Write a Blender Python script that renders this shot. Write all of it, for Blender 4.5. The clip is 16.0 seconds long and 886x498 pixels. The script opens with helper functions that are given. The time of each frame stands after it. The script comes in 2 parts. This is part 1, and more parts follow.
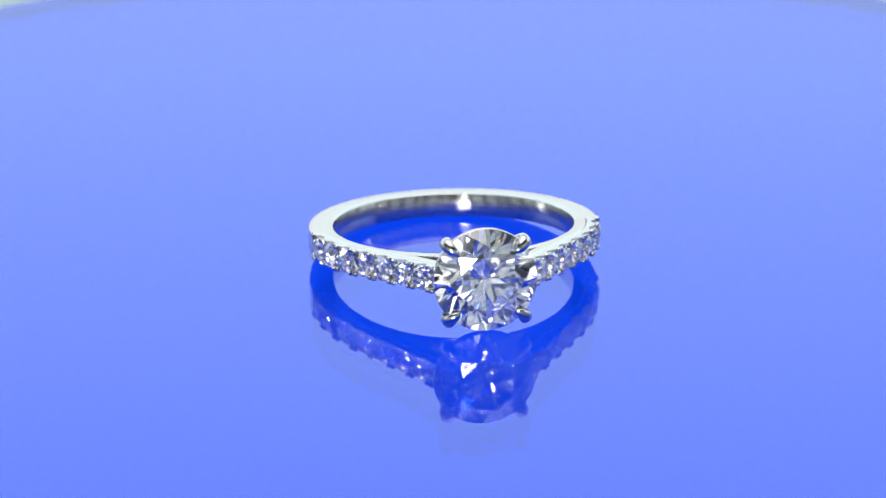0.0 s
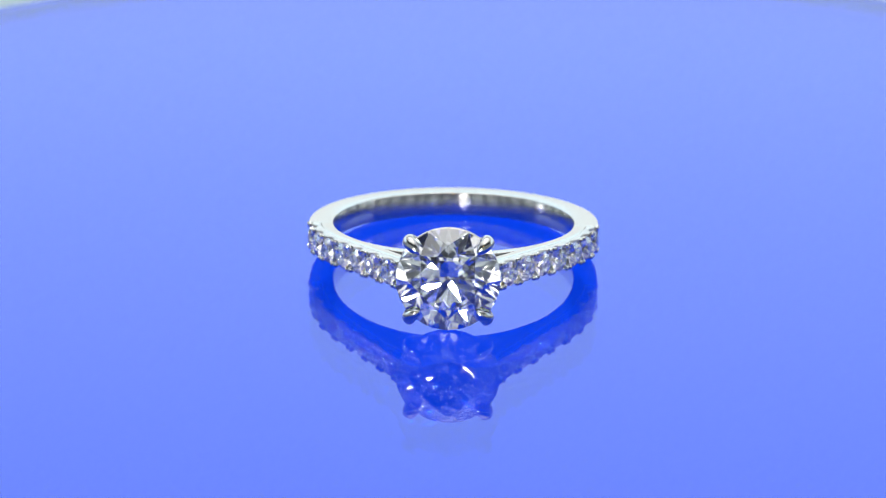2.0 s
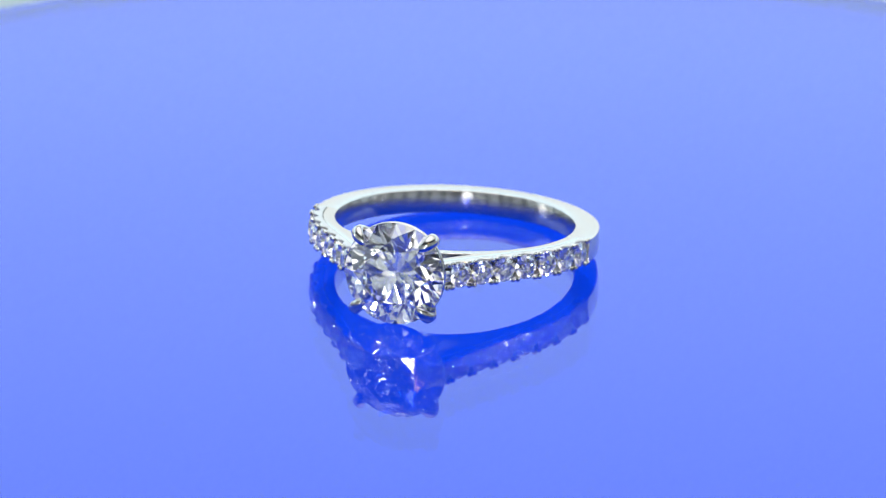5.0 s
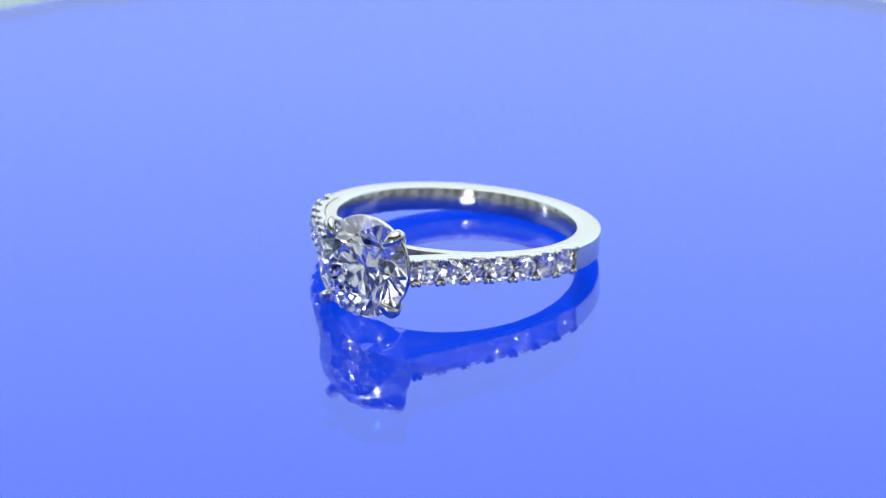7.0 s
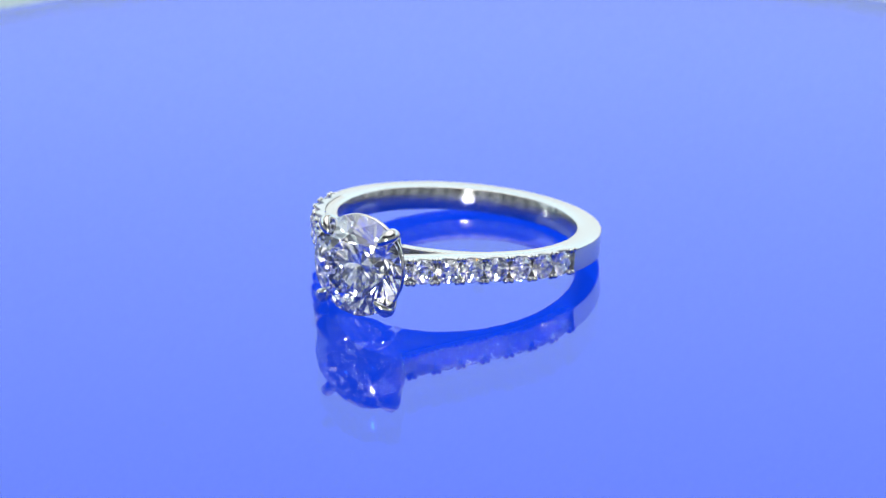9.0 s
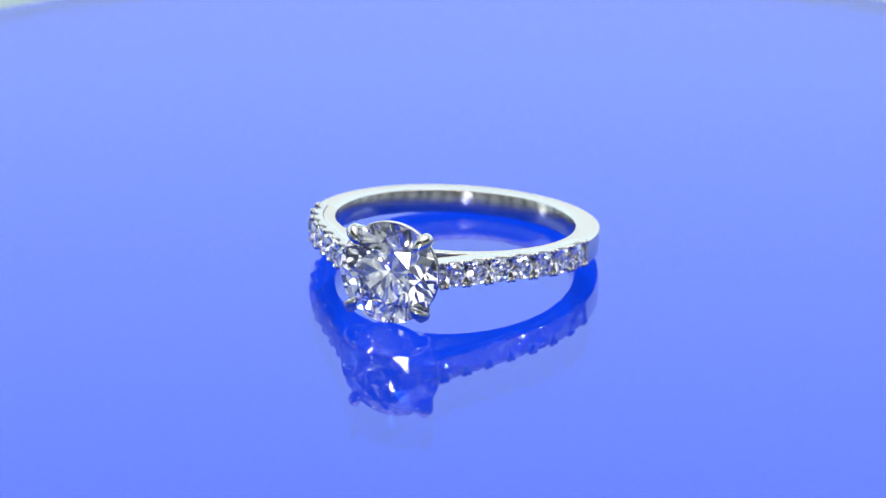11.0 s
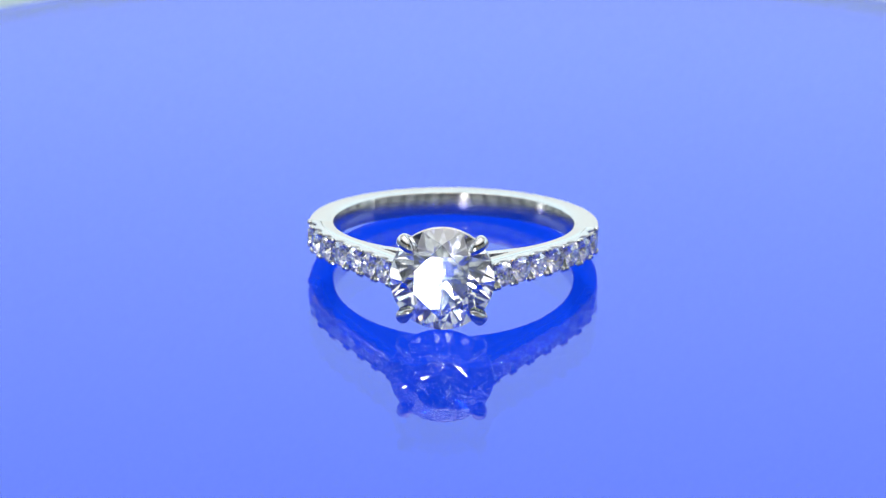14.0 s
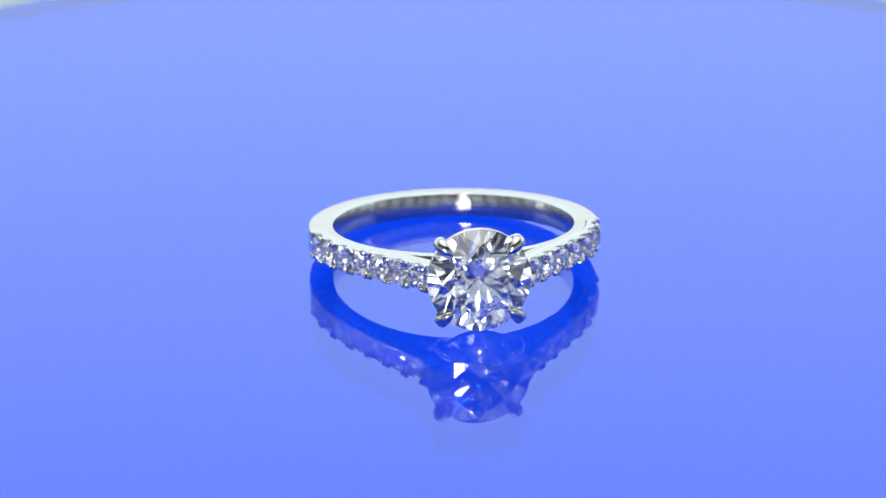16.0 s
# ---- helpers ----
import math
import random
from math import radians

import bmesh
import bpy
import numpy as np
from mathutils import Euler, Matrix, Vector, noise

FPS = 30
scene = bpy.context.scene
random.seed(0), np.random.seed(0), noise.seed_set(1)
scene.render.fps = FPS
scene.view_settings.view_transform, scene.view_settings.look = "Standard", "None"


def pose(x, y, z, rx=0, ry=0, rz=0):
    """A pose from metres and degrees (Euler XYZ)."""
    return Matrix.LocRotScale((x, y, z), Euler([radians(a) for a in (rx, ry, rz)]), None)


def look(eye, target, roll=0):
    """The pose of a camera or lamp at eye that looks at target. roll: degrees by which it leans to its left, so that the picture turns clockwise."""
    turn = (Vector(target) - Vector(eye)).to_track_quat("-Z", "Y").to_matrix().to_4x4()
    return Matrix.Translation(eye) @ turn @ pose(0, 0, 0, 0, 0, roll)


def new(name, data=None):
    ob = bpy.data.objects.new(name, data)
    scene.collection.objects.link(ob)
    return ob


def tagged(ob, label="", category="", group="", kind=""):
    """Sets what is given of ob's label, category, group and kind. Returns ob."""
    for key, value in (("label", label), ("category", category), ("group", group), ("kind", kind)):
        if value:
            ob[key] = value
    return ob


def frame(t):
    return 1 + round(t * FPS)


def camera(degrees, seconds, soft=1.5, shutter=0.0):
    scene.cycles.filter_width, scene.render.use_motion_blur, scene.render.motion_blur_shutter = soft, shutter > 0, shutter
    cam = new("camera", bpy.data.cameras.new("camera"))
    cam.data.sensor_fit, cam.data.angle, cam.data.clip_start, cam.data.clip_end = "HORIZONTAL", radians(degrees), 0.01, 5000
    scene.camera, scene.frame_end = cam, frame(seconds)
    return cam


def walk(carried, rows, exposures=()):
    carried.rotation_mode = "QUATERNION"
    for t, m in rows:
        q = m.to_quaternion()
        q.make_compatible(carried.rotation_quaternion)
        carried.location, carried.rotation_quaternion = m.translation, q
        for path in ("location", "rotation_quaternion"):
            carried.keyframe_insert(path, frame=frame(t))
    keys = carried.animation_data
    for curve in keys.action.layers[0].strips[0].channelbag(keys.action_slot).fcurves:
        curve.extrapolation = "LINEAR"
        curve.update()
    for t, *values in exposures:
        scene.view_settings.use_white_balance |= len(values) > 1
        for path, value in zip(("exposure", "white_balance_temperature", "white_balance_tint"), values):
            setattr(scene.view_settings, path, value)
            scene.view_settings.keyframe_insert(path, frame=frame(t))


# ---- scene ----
# the camera stands still on a stand before a small light box; a ring turns on a blue disc
MM = 0.001
EYE, AIM = (-0.00189, -0.22288, 0.08856), (-0.00189, 0.0, 0.00085)
cam = camera(14.5, 16.0, soft=1.1)
walk(cam, [(0.0, look(EYE, AIM, 0.16)), (16.0, look(EYE, AIM, 0.16))])
cam.data.dof.use_dof = True
cam.data.dof.focus_distance = 0.2270
cam.data.dof.aperture_fstop = 65.0

# ---- light ----
GLOW = 1.0           # radiance of the lit diffuser of the light box
GLOW_BASE = (1.10, 1.17, 1.15)   # the foot of its wall
GLOW_LOW, GLOW_MID, GLOW_TOP = (1.27, 1.64, 1.83), (1.07, 1.08, 1.05), (2.70, 2.72, 2.65)   # its wall, its shoulder and its lit crown
world = bpy.data.worlds.new("dim_room")
scene.world = world
world.use_nodes = True
world.node_tree.nodes["Background"].inputs[0].default_value = (0.5, 0.5, 0.55, 1)
world.node_tree.nodes["Background"].inputs[1].default_value = 0.2
scene.view_settings.exposure = 0.03
scene.cycles.sample_clamp_indirect = 0.0
scene.cycles.max_bounces, scene.cycles.glossy_bounces, scene.cycles.transmission_bounces = 20, 14, 14

# the fitted ring
R_IN, R_OUT, WIDTH = 8.25, 9.93, 1.66
TILT, CENTRE_X, CENTRE_Y = 6.90, -1.17, 0.07
STONE_R, GIRDLE = 12.37, 3.42
HEIGHT = R_OUT * math.sin(radians(TILT)) + WIDTH / 2 * math.cos(radians(TILT))
DISC_R = 70.0


# ---- materials ----
def material(name, colour=(0.8, 0.8, 0.8), rough=0.5, metal=0.0, ior=1.5):
    m = bpy.data.materials.new(name)
    m.use_nodes = True
    b = m.node_tree.nodes["Principled BSDF"]
    b.inputs["Base Color"].default_value = (*colour, 1)
    b.inputs["Roughness"].default_value = rough
    b.inputs["Metallic"].default_value = metal
    b.inputs["IOR"].default_value = ior
    return m


def link(m, a, b):
    m.node_tree.links.new(a, b)


def node(m, kind, **values):
    n = m.node_tree.nodes.new(kind)
    for k, v in values.items():
        n.inputs[k].default_value = v
    return n


def grain(m, scale, low, high, bump=0.0, colours=None, detail=6.0):
    """Noise in the roughness, and where given in the relief and the colour."""
    b = m.node_tree.nodes["Principled BSDF"]
    co = m.node_tree.nodes.new("ShaderNodeTexCoord")
    n = node(m, "ShaderNodeTexNoise", Scale=scale, Detail=detail)
    link(m, co.outputs["Object"], n.inputs["Vector"])
    r = node(m, "ShaderNodeMapRange")
    r.inputs["To Min"].default_value, r.inputs["To Max"].default_value = low, high
    link(m, n.outputs[0], r.inputs[0])
    link(m, r.outputs[0], b.inputs["Roughness"])
    if bump:
        u = node(m, "ShaderNodeBump", Strength=bump, Distance=0.00002)
        link(m, n.outputs[0], u.inputs["Height"])
        link(m, u.outputs[0], b.inputs["Normal"])
    if colours:
        c = node(m, "ShaderNodeValToRGB")
        for e, col in zip(c.color_ramp.elements, colours):
            e.color = (*col, 1)
        link(m, n.outputs[0], c.inputs[0])
        link(m, c.outputs[0], b.inputs["Base Color"])
    return m


def glowing(name, colour, strength):
    m = bpy.data.materials.new(name)
    m.use_nodes = True
    b = m.node_tree.nodes["Principled BSDF"]
    b.inputs["Base Color"].default_value = (0.05, 0.05, 0.05, 1)
    b.inputs["Emission Color"].default_value = (*colour, 1)
    b.inputs["Emission Strength"].default_value = strength
    b.inputs["Specular IOR Level"].default_value = 0.0
    return m


def gem(name):
    """Clear, strongly bending diamond."""
    m = bpy.data.materials.new(name)
    m.use_nodes = True
    t = m.node_tree
    t.nodes.clear()
    out = t.nodes.new("ShaderNodeOutputMaterial")
    g = t.nodes.new("ShaderNodeBsdfGlass")
    g.inputs["Roughness"].default_value, g.inputs["IOR"].default_value = 0.0, 2.42
    t.links.new(g.outputs[0], out.inputs[0])
    return m


PLATINUM = grain(material("polished_platinum", (0.565, 0.562, 0.555), 0.06, 1.0), 900.0, 0.05, 0.14, 0.05)
SATIN = grain(material("turned_platinum", (0.565, 0.562, 0.555), 0.15, 1.0), 1400.0, 0.16, 0.25, 0.08)
# the band is polished along its round, which draws highlights out across it
satin_bsdf = SATIN.node_tree.nodes["Principled BSDF"]
satin_bsdf.inputs["Anisotropic"].default_value = 0.6
satin_bsdf.inputs["Anisotropic Rotation"].default_value = 0.25
turned = SATIN.node_tree.nodes.new("ShaderNodeTangent")
turned.direction_type, turned.axis = "RADIAL", "Z"
link(SATIN, turned.outputs[0], satin_bsdf.inputs["Tangent"])
CUT = grain(material("cut_platinum", (0.60, 0.595, 0.59), 0.3, 1.0), 2500.0, 0.22, 0.42, 0.1)
DIAMOND = gem("diamond")
ACRYLIC = grain(material("blue_acrylic", (0.004, 0.06, 0.90), 0.01, 0.0, 1.49), 40.0, 0.0, 0.012, 0.0,
                ((0.003, 0.058, 0.89), (0.003, 0.062, 0.91)))
ACRYLIC.node_tree.nodes["Principled BSDF"].inputs["Transmission Weight"].default_value = 1.0
BACKLIGHT = glowing("lit_base_panel", (1.0, 1.0, 1.0), 0.84)
WHITE = grain(material("white_liner", (0.38, 0.47, 0.50), 0.6), 60.0, 0.5, 0.7, 0.1)
DIFFUSER = glowing("lit_diffuser", (1, 1, 1), GLOW)
geo_d = DIFFUSER.node_tree.nodes.new("ShaderNodeNewGeometry")
sep_d = DIFFUSER.node_tree.nodes.new("ShaderNodeSeparateXYZ")
link(DIFFUSER, geo_d.outputs["Position"], sep_d.inputs[0])
ramp_d = DIFFUSER.node_tree.nodes.new("ShaderNodeMapRange")
ramp_d.inputs["From Min"].default_value, ramp_d.inputs["From Max"].default_value = 0.0, 0.26
link(DIFFUSER, sep_d.outputs[2], ramp_d.inputs[0])
mix_d = DIFFUSER.node_tree.nodes.new("ShaderNodeValToRGB")
mix_d.color_ramp.interpolation = "EASE"
for k, (at, col) in enumerate(((0.13, GLOW_BASE), (0.27, GLOW_LOW), (0.47, GLOW_LOW), (0.53, GLOW_MID), (0.74, GLOW_MID), (0.92, GLOW_TOP))):
    stop = mix_d.color_ramp.elements[k] if k < 2 else mix_d.color_ramp.elements.new(at)
    stop.position, stop.color = at, (*col, 1)
link(DIFFUSER, ramp_d.outputs[0], mix_d.inputs[0])
link(DIFFUSER, mix_d.outputs[0], DIFFUSER.node_tree.nodes["Principled BSDF"].inputs["Emission Color"])
# glow of the small lamps added for sparkle
LED = glowing("sparkle_lamp", (1.0, 0.98, 0.94), 150.0)
LED_WIDE = glowing("wide_led_lens", (1.0, 0.98, 0.95), 60.0)
# orange and blue lamps added in place of the diamonds' colour dispersion
FIRE_WARM = glowing("warm_fire_lamp", (1.0, 0.50, 0.05), 12.0)
FIRE_COOL = glowing("cool_fire_lamp", (0.05, 0.48, 1.0), 9.0)
# white of the slats added to the unseen panel to brighten the stones
SLAT = grain(material("contrast_slat_white", (0.70, 0.70, 0.70), 0.5), 30.0, 0.4, 0.6)
FRONT = grain(material("dark_plastic_panel", (0.045, 0.047, 0.055), 0.6), 30.0, 0.5, 0.7)
# for the added strips that darken parts of the dome's reflection
DARK = grain(material("dark_plastic", (0.03, 0.03, 0.033), 0.5), 40.0, 0.4, 0.6)
GREY = grain(material("grey_wall_paint", (0.25, 0.25, 0.26), 0.8), 3.0, 0.7, 0.9)


# ---- mesh helpers ----
def part(name, bm, mat, parent=None, label="", smooth=False):
    me = bpy.data.meshes.new(name)
    bmesh.ops.recalc_face_normals(bm, faces=bm.faces)
    bm.to_mesh(me)
    bm.free()
    me.materials.append(mat)
    if smooth:
        me.shade_smooth()
        me.set_sharp_from_angle(angle=radians(35))
    ob = new(name, me)
    if parent:
        ob.parent = parent
    return tagged(ob, label)


def again(name, ob, parent, m):
    """One more part on the same mesh."""
    o = new(name, ob.data)
    o.parent = parent
    o.matrix_basis = m
    return o


def sweep(sections, closed=False, caps=True):
    """A skin over rings of points."""
    bm = bmesh.new()
    rings = [[bm.verts.new(Vector(p) * MM) for p in s] for s in sections]
    n = len(rings[0])
    pairs = list(zip(rings, rings[1:])) + ([(rings[-1], rings[0])] if closed else [])
    for a, b in pairs:
        for i in range(n):
            bm.faces.new((a[i], a[(i + 1) % n], b[(i + 1) % n], b[i]))
    if caps and not closed:
        bm.faces.new(rings[0])
        bm.faces.new(rings[-1][::-1])
    return bm


def rounded(r0, r1, w, bevel, belly=0.0):
    """The band's cross-section (radius, height), corners rounded, the inside slightly domed."""
    pts = []
    for cr, cz, a0 in ((r1 - bevel, w / 2 - bevel, 0), (r0 + bevel, w / 2 - bevel, 90), (r0 + bevel, bevel - w / 2, 180), (r1 - bevel, bevel - w / 2, 270)):
        for k in range(5):
            a = radians(a0 + k * 22.5)
            pts.append((cr + bevel * math.cos(a), cz + bevel * math.sin(a)))
        if a0 == 90:
            for k in range(1, 16):
                z = (w / 2 - bevel) * (1 - k / 8)
                pts.append((r0 - belly * (1 - (z / (w / 2 - bevel)) ** 2), z))
    return pts


def tube(path, radii, sides=14, flat=1.0, across=None):
    """A round bar along points, with a rounded end."""
    secs = []
    for i, (p, r) in enumerate(zip(path, radii)):
        a, b = Vector(path[max(i - 1, 0)]), Vector(path[min(i + 1, len(path) - 1)])
        d = (b - a).normalized()
        u = d.cross(Vector((0, 0, 1)) if abs(d.z) < 0.9 else Vector((1, 0, 0))).normalized()
        if across:
            u = across
        v = d.cross(u)
        secs.append([Vector(p) + r * (math.cos(2 * math.pi * k / sides) * u + flat * math.sin(2 * math.pi * k / sides) * v) for k in range(sides)])
    return sweep(secs)


# ---- the light box ----
def light_box():
    bm = bmesh.new()
    n = 64
    for r, z in ((262, -9.0), (262, -13.0)):
        ring = [bm.verts.new((r * MM * math.cos(2 * math.pi * k / n), r * MM * math.sin(2 * math.pi * k / n), z * MM)) for k in range(n)]
        bm.faces.new(ring)
    bm.verts.ensure_lookup_table()
    for k in range(n):
        bm.faces.new((bm.verts[k], bm.verts[(k + 1) % n], bm.verts[n + (k + 1) % n], bm.verts[n + k]))
    tagged(part("floor", bm, WHITE), "white floor of the light box under the disc", "floor", kind="structure")
    # the lit dome, and the unseen dark front panel; its gap behind the camera reflects dark
    for panel in (False, True):
        bm = bmesh.new()
        rows, cols = 18, 72
        grid = {}
        for i in range(rows + 1):
            for j in range(cols):
                el, az = radians(90 * i / rows), 2 * math.pi * j / cols
                for r in (260, 264):
                    grid[i, j, r] = bm.verts.new((r * MM * math.cos(el) * math.sin(az), -r * MM * math.cos(el) * math.cos(az), r * MM * math.sin(el) - 0.009))
        for i in range(rows):
            for j in range(cols):
                az = (j + 0.5) * 360 / cols
                az = min(az, 360 - az)
                el = i * 90 / rows
                if az < OPEN_AZ and OPEN_LOW <= el < OPEN_HIGH:
                    continue
                # low wings reach round the sides to darken what the band reflects
                if ((az < PANEL_AZ and el < PANEL_HIGH) or (az < 130 and el < 15)) != panel:
                    continue
                for r in (260, 264):
                    q = [grid[i, j, r], grid[i, (j + 1) % cols, r], grid[i + 1, (j + 1) % cols, r], grid[i + 1, j, r]]
                    f = bm.faces.new(q if r == 264 else q[::-1])
                    f.material_index = int(panel and el < SLAT_HIGH and SLATS[j % len(SLATS)] == "w")
        bmesh.ops.remove_doubles(bm, verts=bm.verts, dist=0.00001)
        loose = [v for v in bm.verts if not v.link_faces]
        bmesh.ops.delete(bm, geom=loose, context="VERTS")
        me = bpy.data.meshes.new("dome")
        bm.to_mesh(me)
        bm.free()
        me.materials.append(FRONT if panel else DIFFUSER)
        if panel:
            me.materials.append(SLAT)
        tagged(new("wall_front" if panel else "dome", me), "unseen dark front panel, white slats added for contrast in reflections" if panel else "white translucent lit diffuser dome of a light box", "light box", kind="structure")
    # unseen dark strips added inside the upper dome for contrast in the facets
    dome = bpy.data.objects["dome"]
    for k in range(15):
        az = radians(12 + 24 * k)
        secs = []
        for i in range(15):
            el = radians(33 + 3.6 * i)
            out = Vector((math.cos(el) * math.sin(az), -math.cos(el) * math.cos(az), math.sin(el)))
            side = Vector((math.cos(az), math.sin(az), 0))
            secs.append([out * r + side * w - Vector((0, 0, 9)) for r, w in ((259.5, -13 * math.cos(el)), (259.5, 13 * math.cos(el)), (256, 12 * math.cos(el)), (255, 0), (256, -12 * math.cos(el)))])
        part("contrast_strip", sweep(secs), DARK, dome, "unseen dark strip added for contrast in the stones")
    # the dim room outside
    bm = bmesh.new()
    bmesh.ops.create_cube(bm, size=1.0, matrix=Matrix.Translation((0, 0, 0.6)) @ Matrix.Diagonal((4, 4, 2.6, 1)))
    bmesh.ops.reverse_faces(bm, faces=bm.faces)
    me = bpy.data.meshes.new("room")
    bm.to_mesh(me)
    bm.free()
    me.materials.append(GREY)
    tagged(new("wall_room", me), "plain grey walls of the dim room", "wall", kind="structure")


def led_lamp(el, az, size, glow, dist=256.0):
    """A small round lamp on the dome: azimuth from the camera's side to the right."""
    e, a = radians(el), radians(az)
    at = Vector((math.cos(e) * math.sin(a), -math.cos(e) * math.cos(a), math.sin(e))) * dist * MM
    lamp = tagged(new("led_lamp"), "small round LED lamp, out of view, for highlights and sparkle", "lamp", "LED lamps of the light box")
    lamp.matrix_basis = look(at, (0, 0, 0))
    bm = bmesh.new()
    bmesh.ops.create_cone(bm, cap_ends=True, segments=24, radius1=size * 1.15 * MM, radius2=size * 1.15 * MM, depth=3 * MM, matrix=Matrix.Translation((0, 0, 2.2 * MM)))
    part("housing", bm, WHITE, lamp, "white plastic housing")
    bm = bmesh.new()
    bmesh.ops.create_cone(bm, cap_ends=True, segments=24, radius1=size * MM, radius2=size * MM, depth=1 * MM)
    part("lens", bm, glow, lamp, "glowing lens")


# ---- the disc ----
def base_panel():
    """The lit panel that shines up through the disc."""
    n = 96
    prof = [(0.5, -8.98), (69.3, -8.98), (69.6, -8.5), (69.6, -4.0), (69.3, -3.52), (0.5, -3.52)]
    bm = sweep([[(r * math.cos(2 * math.pi * k / n), r * math.sin(2 * math.pi * k / n), z) for r, z in prof] for k in range(n)], closed=True)
    bmesh.ops.holes_fill(bm, edges=[e for e in bm.edges if e.is_boundary])
    tagged(part("light_panel", bm, BACKLIGHT), "round white lit panel under the blue disc", "lamp")


def acrylic_disc():
    n = 256
    prof = [(0.5, -3.5), (DISC_R - 0.5, -3.5), (DISC_R, -3.0), (DISC_R, -0.5), (DISC_R - 0.15, -0.15), (DISC_R - 0.5, 0.0), (0.5, 0.0)]
    bm = sweep([[(r * math.cos(2 * math.pi * k / n), r * math.sin(2 * math.pi * k / n), z) for r, z in prof] for k in range(n)], closed=True)
    bmesh.ops.holes_fill(bm, edges=[e for e in bm.edges if e.is_boundary])
    bmesh.ops.remove_doubles(bm, verts=bm.verts, dist=0.02 * MM)
    return tagged(part("acrylic_disc", bm, ACRYLIC), "round glossy blue acrylic turntable disc", "disc")


# ---- the ring ----
def brilliant(detailed=True):
    """A round brilliant of girdle radius 1, table towards +z, cut plane by plane."""
    bm = bmesh.new()
    bmesh.ops.create_cone(bm, cap_ends=True, segments=64 if detailed else 32, radius1=1, radius2=1, depth=4)
    g = 0.022

    def cut(angle, azimuth, rho, z, up=1):
        a, b = radians(angle), radians(azimuth)
        no = Vector((math.sin(a) * math.cos(b), math.sin(a) * math.sin(b), up * math.cos(a)))
        co = Vector((rho * math.cos(b), rho * math.sin(b), z))
        res = bmesh.ops.bisect_plane(bm, geom=bm.verts[:] + bm.edges[:] + bm.faces[:], dist=1e-6, plane_co=co, plane_no=no, clear_outer=True)
        edges = [e for e in bm.edges if e.is_boundary]
        if edges:
            bmesh.ops.holes_fill(bm, edges=edges)

    cut(0, 0, 0, g + 0.305)
    cut(0, 0, 0, -g - 0.84, -1)
    for k in range(8):
        cut(34.6, 45 * k, 1.0, g)
    for k in range(8):
        cut(40.9, 45 * k, 1.0, -g, -1)
    for k in range(16):
        cut(40.5, 22.5 * k + 11.25, 0.981, g)
        cut(42.1, 22.5 * k + 11.25, 0.981, -g, -1)
    for k in range(8):
        cut(21.0, 45 * k + 22.5, 0.5565 * math.cos(radians(22.5)), g + 0.305)
    bmesh.ops.remove_doubles(bm, verts=bm.verts, dist=1e-4)
    return bm


ARC_END, LAST = 51.3, 84.0     # where the shoulder leaves the circle; where the small stones end
PITCH, SMALL = 1.72, 0.85


def shoulder_at(s, side):
    """Along a shoulder: the outer line's foot at radius zero, the outward normal and the way towards the head."""
    arc = radians(LAST - ARC_END) * 9.6
    if s < arc:
        f = radians(LAST) - s / 9.6
        n, base = Vector((math.sin(f), -math.cos(f), 0)), Vector((0, 0, 0))
    else:
        f = radians(ARC_END)
        n = Vector((math.sin(f), -math.cos(f), 0))
        base = Vector((-math.cos(f), -math.sin(f), 0)) * (s - arc)
    way = Vector((-math.cos(f), -math.sin(f), 0))
    flip = Vector((side, 1, 1))
    return base * flip, n * flip, way * flip


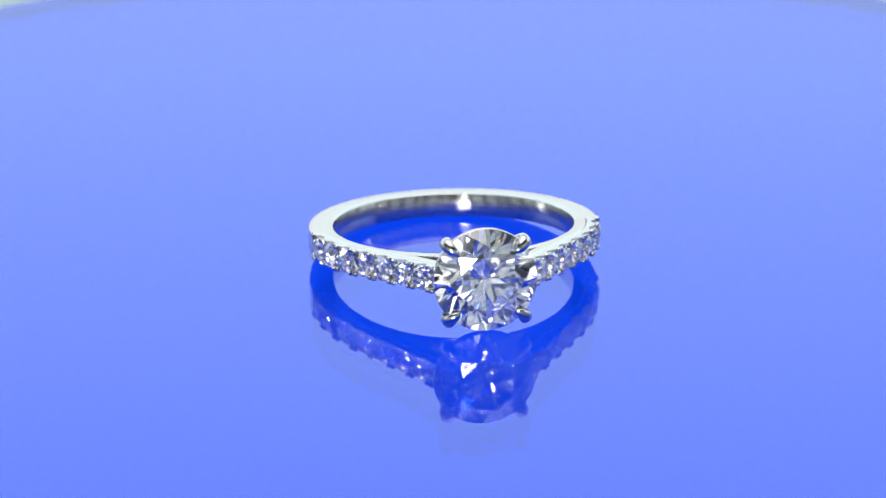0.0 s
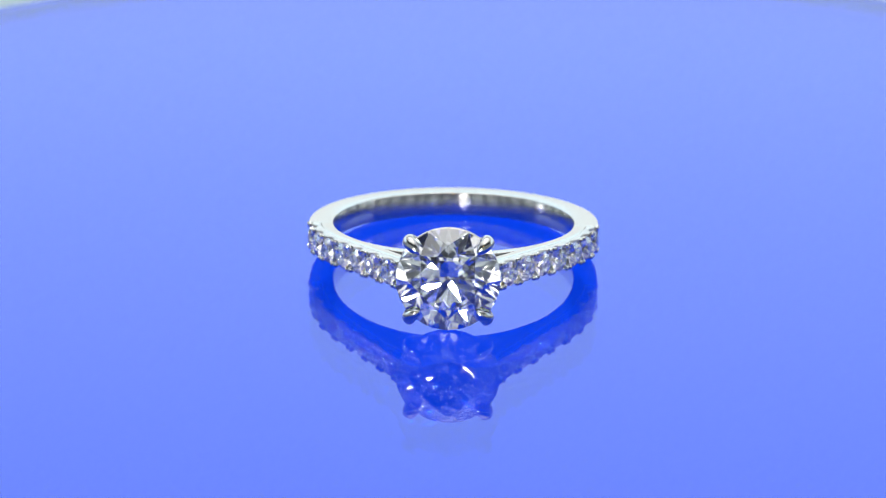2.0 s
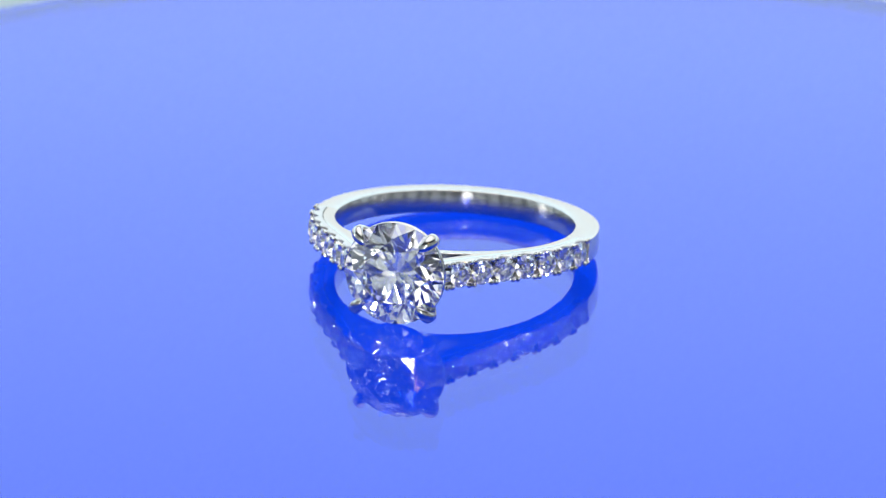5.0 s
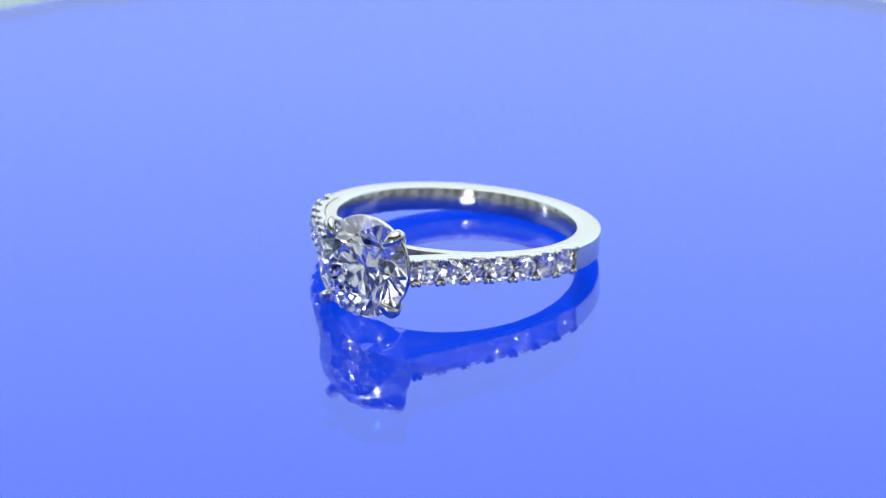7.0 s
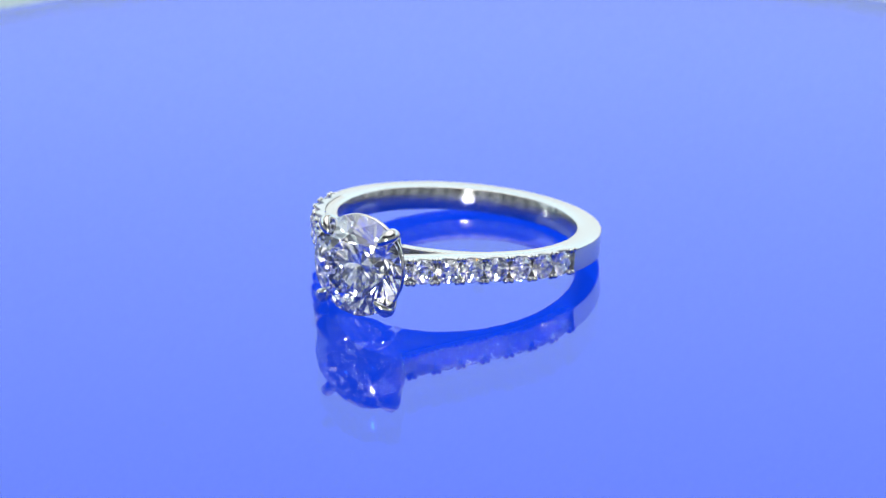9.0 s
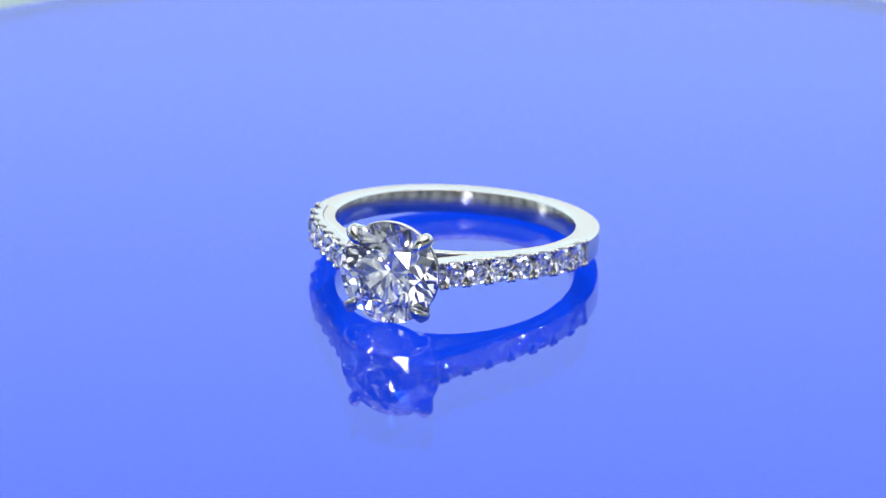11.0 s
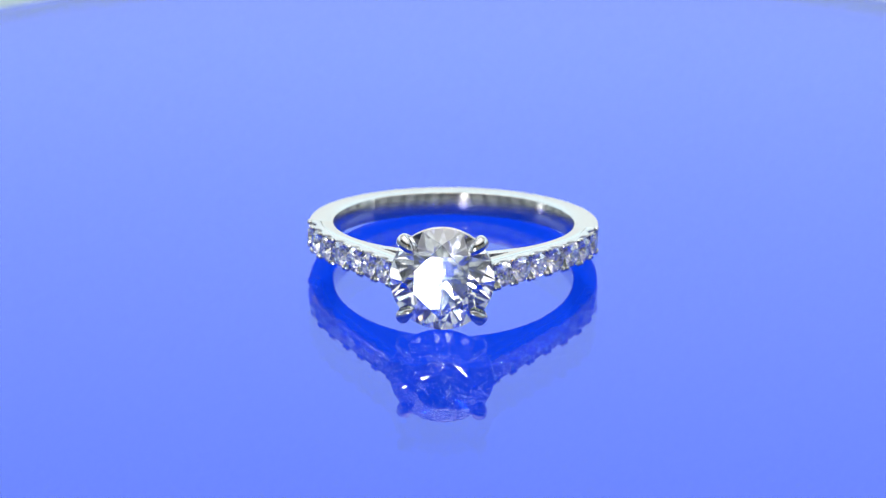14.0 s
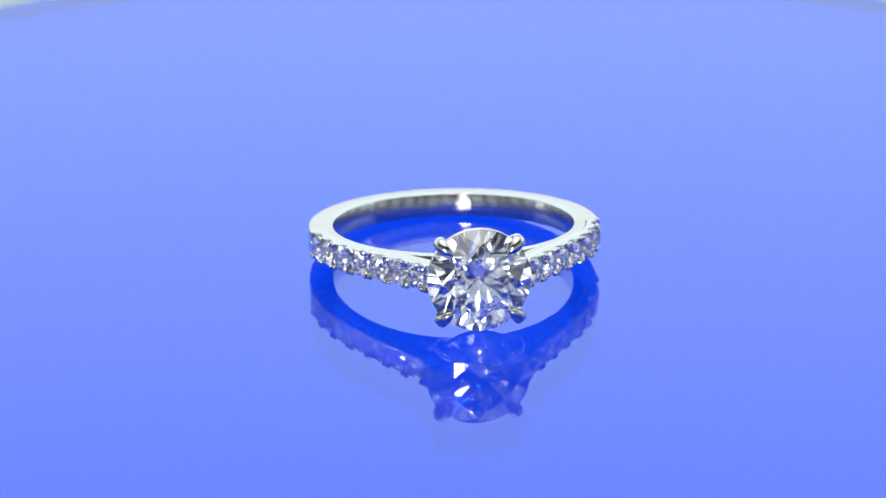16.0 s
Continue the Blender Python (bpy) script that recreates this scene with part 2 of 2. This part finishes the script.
def diamond_ring():
    ring = tagged(new("diamond_ring"), "platinum ring with a round diamond, lying on the blue disc", "ring")
    # shank: full at the back, thin under the shoulders
    secs, n = [], 288
    for k in range(n):
        f = 360 * k / n
        off = min(f, 360 - f)
        thin = off < LAST
        pts = rounded(R_IN, R_IN + 0.75 if thin else R_OUT, WIDTH - 0.03 if thin else WIDTH, 0.10, 0.12)
        a = radians(f)
        secs.append([(r * math.sin(a), -r * math.cos(a), z) for r, z in pts])
    part("shank", sweep(secs, closed=True), SATIN, ring, "plain polished platinum band", smooth=True)
    count = 7
    end = 12.70
    bead_mesh, stone_mesh = None, None
    stone_bm = brilliant(detailed=False)
    bmesh.ops.scale(stone_bm, vec=(SMALL * MM,) * 3, verts=stone_bm.verts)
    for side in (1, -1):
        secs = []
        steps = 60
        for i in range(steps + 1):
            s = end * i / steps
            base, nrm, way = shoulder_at(s, side)
            ring_pts = []
            for r, z in rounded(8.30, R_OUT - 0.84, WIDTH, 0.06):
                ring_pts.append(base + nrm * r + Vector((0, 0, z)))
            secs.append(ring_pts)
        arm = part("shoulder", sweep(secs), PLATINUM, ring, "platinum shoulder set with small diamonds", smooth=True)
        for edge in (1, -1):
            secs = []
            steps = count * 12
            for i in range(steps + 1):
                s = end * i / steps
                base, nrm, way = shoulder_at(s, side)
                d = (s - 0.95) / PITCH
                dip = 0.46 * max(0.0, math.cos(math.pi * (d - round(d)))) ** 2
                top = R_OUT - 0.06 - dip
                lo, zi, zo = R_OUT - 0.80, (WIDTH / 2 - 0.24) * edge, (WIDTH / 2 + 0.012) * edge
                secs.append([base + nrm * r + Vector((0, 0, z)) for r, z in ((lo, zi), (top - 0.05, zi), (top, zi + 0.05 * edge), (top, zo - 0.05 * edge), (top - 0.05, zo), (lo, zo))])
            part("scalloped_rim", sweep(secs), CUT, arm)
        for k in range(count + 1):
            last = k == count            # a smaller stone beside the head
            s = 12.43 if last else 0.95 + PITCH * k
            base, nrm, way = shoulder_at(s, side)
            at = (base + nrm * (R_OUT - 0.14)) * MM
            m = Matrix((way.cross(nrm), way, nrm)).transposed() if side < 0 else Matrix((nrm.cross(way) * -1, way, nrm)).transposed()
            if m.determinant() < 0:
                m = Matrix((-m.col[0], m.col[1], m.col[2])).transposed()
            m4 = Matrix.Translation(at) @ m.to_4x4() @ pose(0, 0, 0, random.uniform(-2, 2), random.uniform(-2, 2), random.uniform(0, 45)) @ Matrix.Diagonal((*(0.56 if last else 1.0,) * 3, 1))
            if stone_mesh is None:
                stone_mesh = part("small_diamond", stone_bm, DIAMOND, arm)
                stone_mesh.matrix_basis = m4
            else:
                again("small_diamond", stone_mesh, arm, m4)
        for k in range(count + 1):
            s = 0.95 + PITCH * (k - 0.5)
            for edge in (1, -1):
                for ds in (-0.19, 0.19):
                    base, nrm, way = shoulder_at(s + ds, side)
                    at = (base + nrm * (R_OUT - 0.06) + Vector((0, 0, edge * (WIDTH / 2 - 0.05)))) * MM
                    m4 = Matrix.Translation(at) @ pose(0, 0, 0, random.uniform(0, 90), random.uniform(0, 90), random.uniform(0, 90))
                    if bead_mesh is None:
                        bm = bmesh.new()
                        bmesh.ops.create_icosphere(bm, subdivisions=2, radius=0.18 * MM)
                        bead_mesh = part("bead", bm, PLATINUM, arm)      # cut with small flats that catch the lamps
                        bead_mesh.matrix_basis = m4
                    else:
                        again("bead", bead_mesh, arm, m4)
    # head: four claws, a lower rail and a seat on the shank
    head = None
    secs = []
    for k in range(48):
        a = 2 * math.pi * k / 48
        u = Vector((math.cos(a), 0, math.sin(a)))
        secs.append([u * (2.22 + 0.24 * math.cos(b)) + Vector((0, -10.55 + 0.26 * math.sin(b), 0)) for b in [2 * math.pi * j / 12 for j in range(12)]])
    head = part("head", sweep(secs, closed=True), PLATINUM, ring, "four-claw platinum setting", smooth=True)
    secs = []
    for k in range(72):
        a = 2 * math.pi * k / 72
        u = Vector((math.cos(a), 0, math.sin(a)))
        secs.append([u * (3.33 + 0.10 * math.cos(b)) + Vector((0, -11.98 + 0.16 * math.sin(b), 0)) for b in [2 * math.pi * j / 10 for j in range(10)]])
    part("girdle_rail", sweep(secs, closed=True), PLATINUM, head, "thin platinum rail under the stone's edge", smooth=True)
    for sx in (1, -1):
        for sz in (1, -1):
            u = Vector((sx, 0, sz)) / math.sqrt(2)
            path, radii = [], []
            for r, y, rad in ((1.15, -8.75, 0.42), (1.75, -9.7, 0.42), (2.45, -10.6, 0.42), (3.12, -11.4, 0.43), (3.54, -11.95, 0.44), (3.72, -12.35, 0.45), (3.70, -12.62, 0.45), (3.54, -12.82, 0.43), (3.32, -12.96, 0.39), (3.06, -13.06, 0.32), (2.84, -13.13, 0.22), (2.70, -13.16, 0.06)):
                path.append(u * r + Vector((0, y, 0)))
                radii.append(rad)
            part("claw", tube(path, radii, 16, 0.72, Vector((sz, 0, -sx)) / math.sqrt(2)), PLATINUM, head, "rounded claw gripping the stone", smooth=True)
    bm = brilliant()
    bmesh.ops.scale(bm, vec=(GIRDLE * MM,) * 3, verts=bm.verts)
    stone = part("centre_diamond", bm, DIAMOND, ring, "large round brilliant-cut colourless diamond")
    stone.matrix_basis = Matrix.Translation((0, -STONE_R * MM, 0)) @ pose(0, 0, 0, 90, 0, 0) @ pose(0, 0, 0, 0, 0, 22.5)
    return ring


# ---- the turn ----
TURN_BACK, START, SPEED = 8.165, -37.03, 5.72


def angle(t):
    return START + SPEED * abs(t - TURN_BACK)


def motions():
    times = [0.0, 2.0, 4.0, 6.0, 7.5, 7.9, 8.1, 8.1667, 8.2333, 8.4333, 8.8333, 10.0, 12.0, 14.0, 16.0]
    seat = pose(CENTRE_X * MM, CENTRE_Y * MM, HEIGHT * MM, -TILT, 0, 0)
    walk(RING, [(t, pose(0, 0, 0, 0, 0, angle(t)) @ seat) for t in times])
    walk(DISC, [(t, pose(0, 0, 0, 0, 0, angle(t)) @ pose(0.00047, 0.00036, 0)) for t in times])


SLATS = "wwdwwdwdwwd"     # white and dark slats added to the front panel for facet contrast
OPEN_AZ, OPEN_LOW, OPEN_HIGH = 5.0, 10.0, 50.0
PANEL_AZ, PANEL_HIGH, SLAT_HIGH = 90.0, 48.0, 30.0
light_box()
# lamps placed from the band's highlights; the second is added to lengthen the first's
for el, az, size, glow in ((6.7, -10.6, 14.8, LED_WIDE), (21, -11.5, 6.0, LED_WIDE), (4.5, -96, 4.0, LED_WIDE), (13, 88, 3.0, LED_WIDE)):
    led_lamp(el, az, size, glow)
for row, el in enumerate((36, 45, 54)):          # rows of unseen small lamps added for sparkle in stones and beads
    for k in range(12):
        led_lamp(el, -77 + 14 * k + 5 * (row - 1), 4.6, (LED, FIRE_WARM, LED, FIRE_COOL, LED)[(k + 2 * row) % 5])
# more added lamps high on the crown, also only for sparkle
for k in range(12):
    led_lamp((66, 77)[k % 2], 10 + 30 * k, 4.6, (LED, LED, FIRE_WARM, FIRE_COOL)[k % 4])
base_panel()
DISC = acrylic_disc()
RING = diamond_ring()
motions()
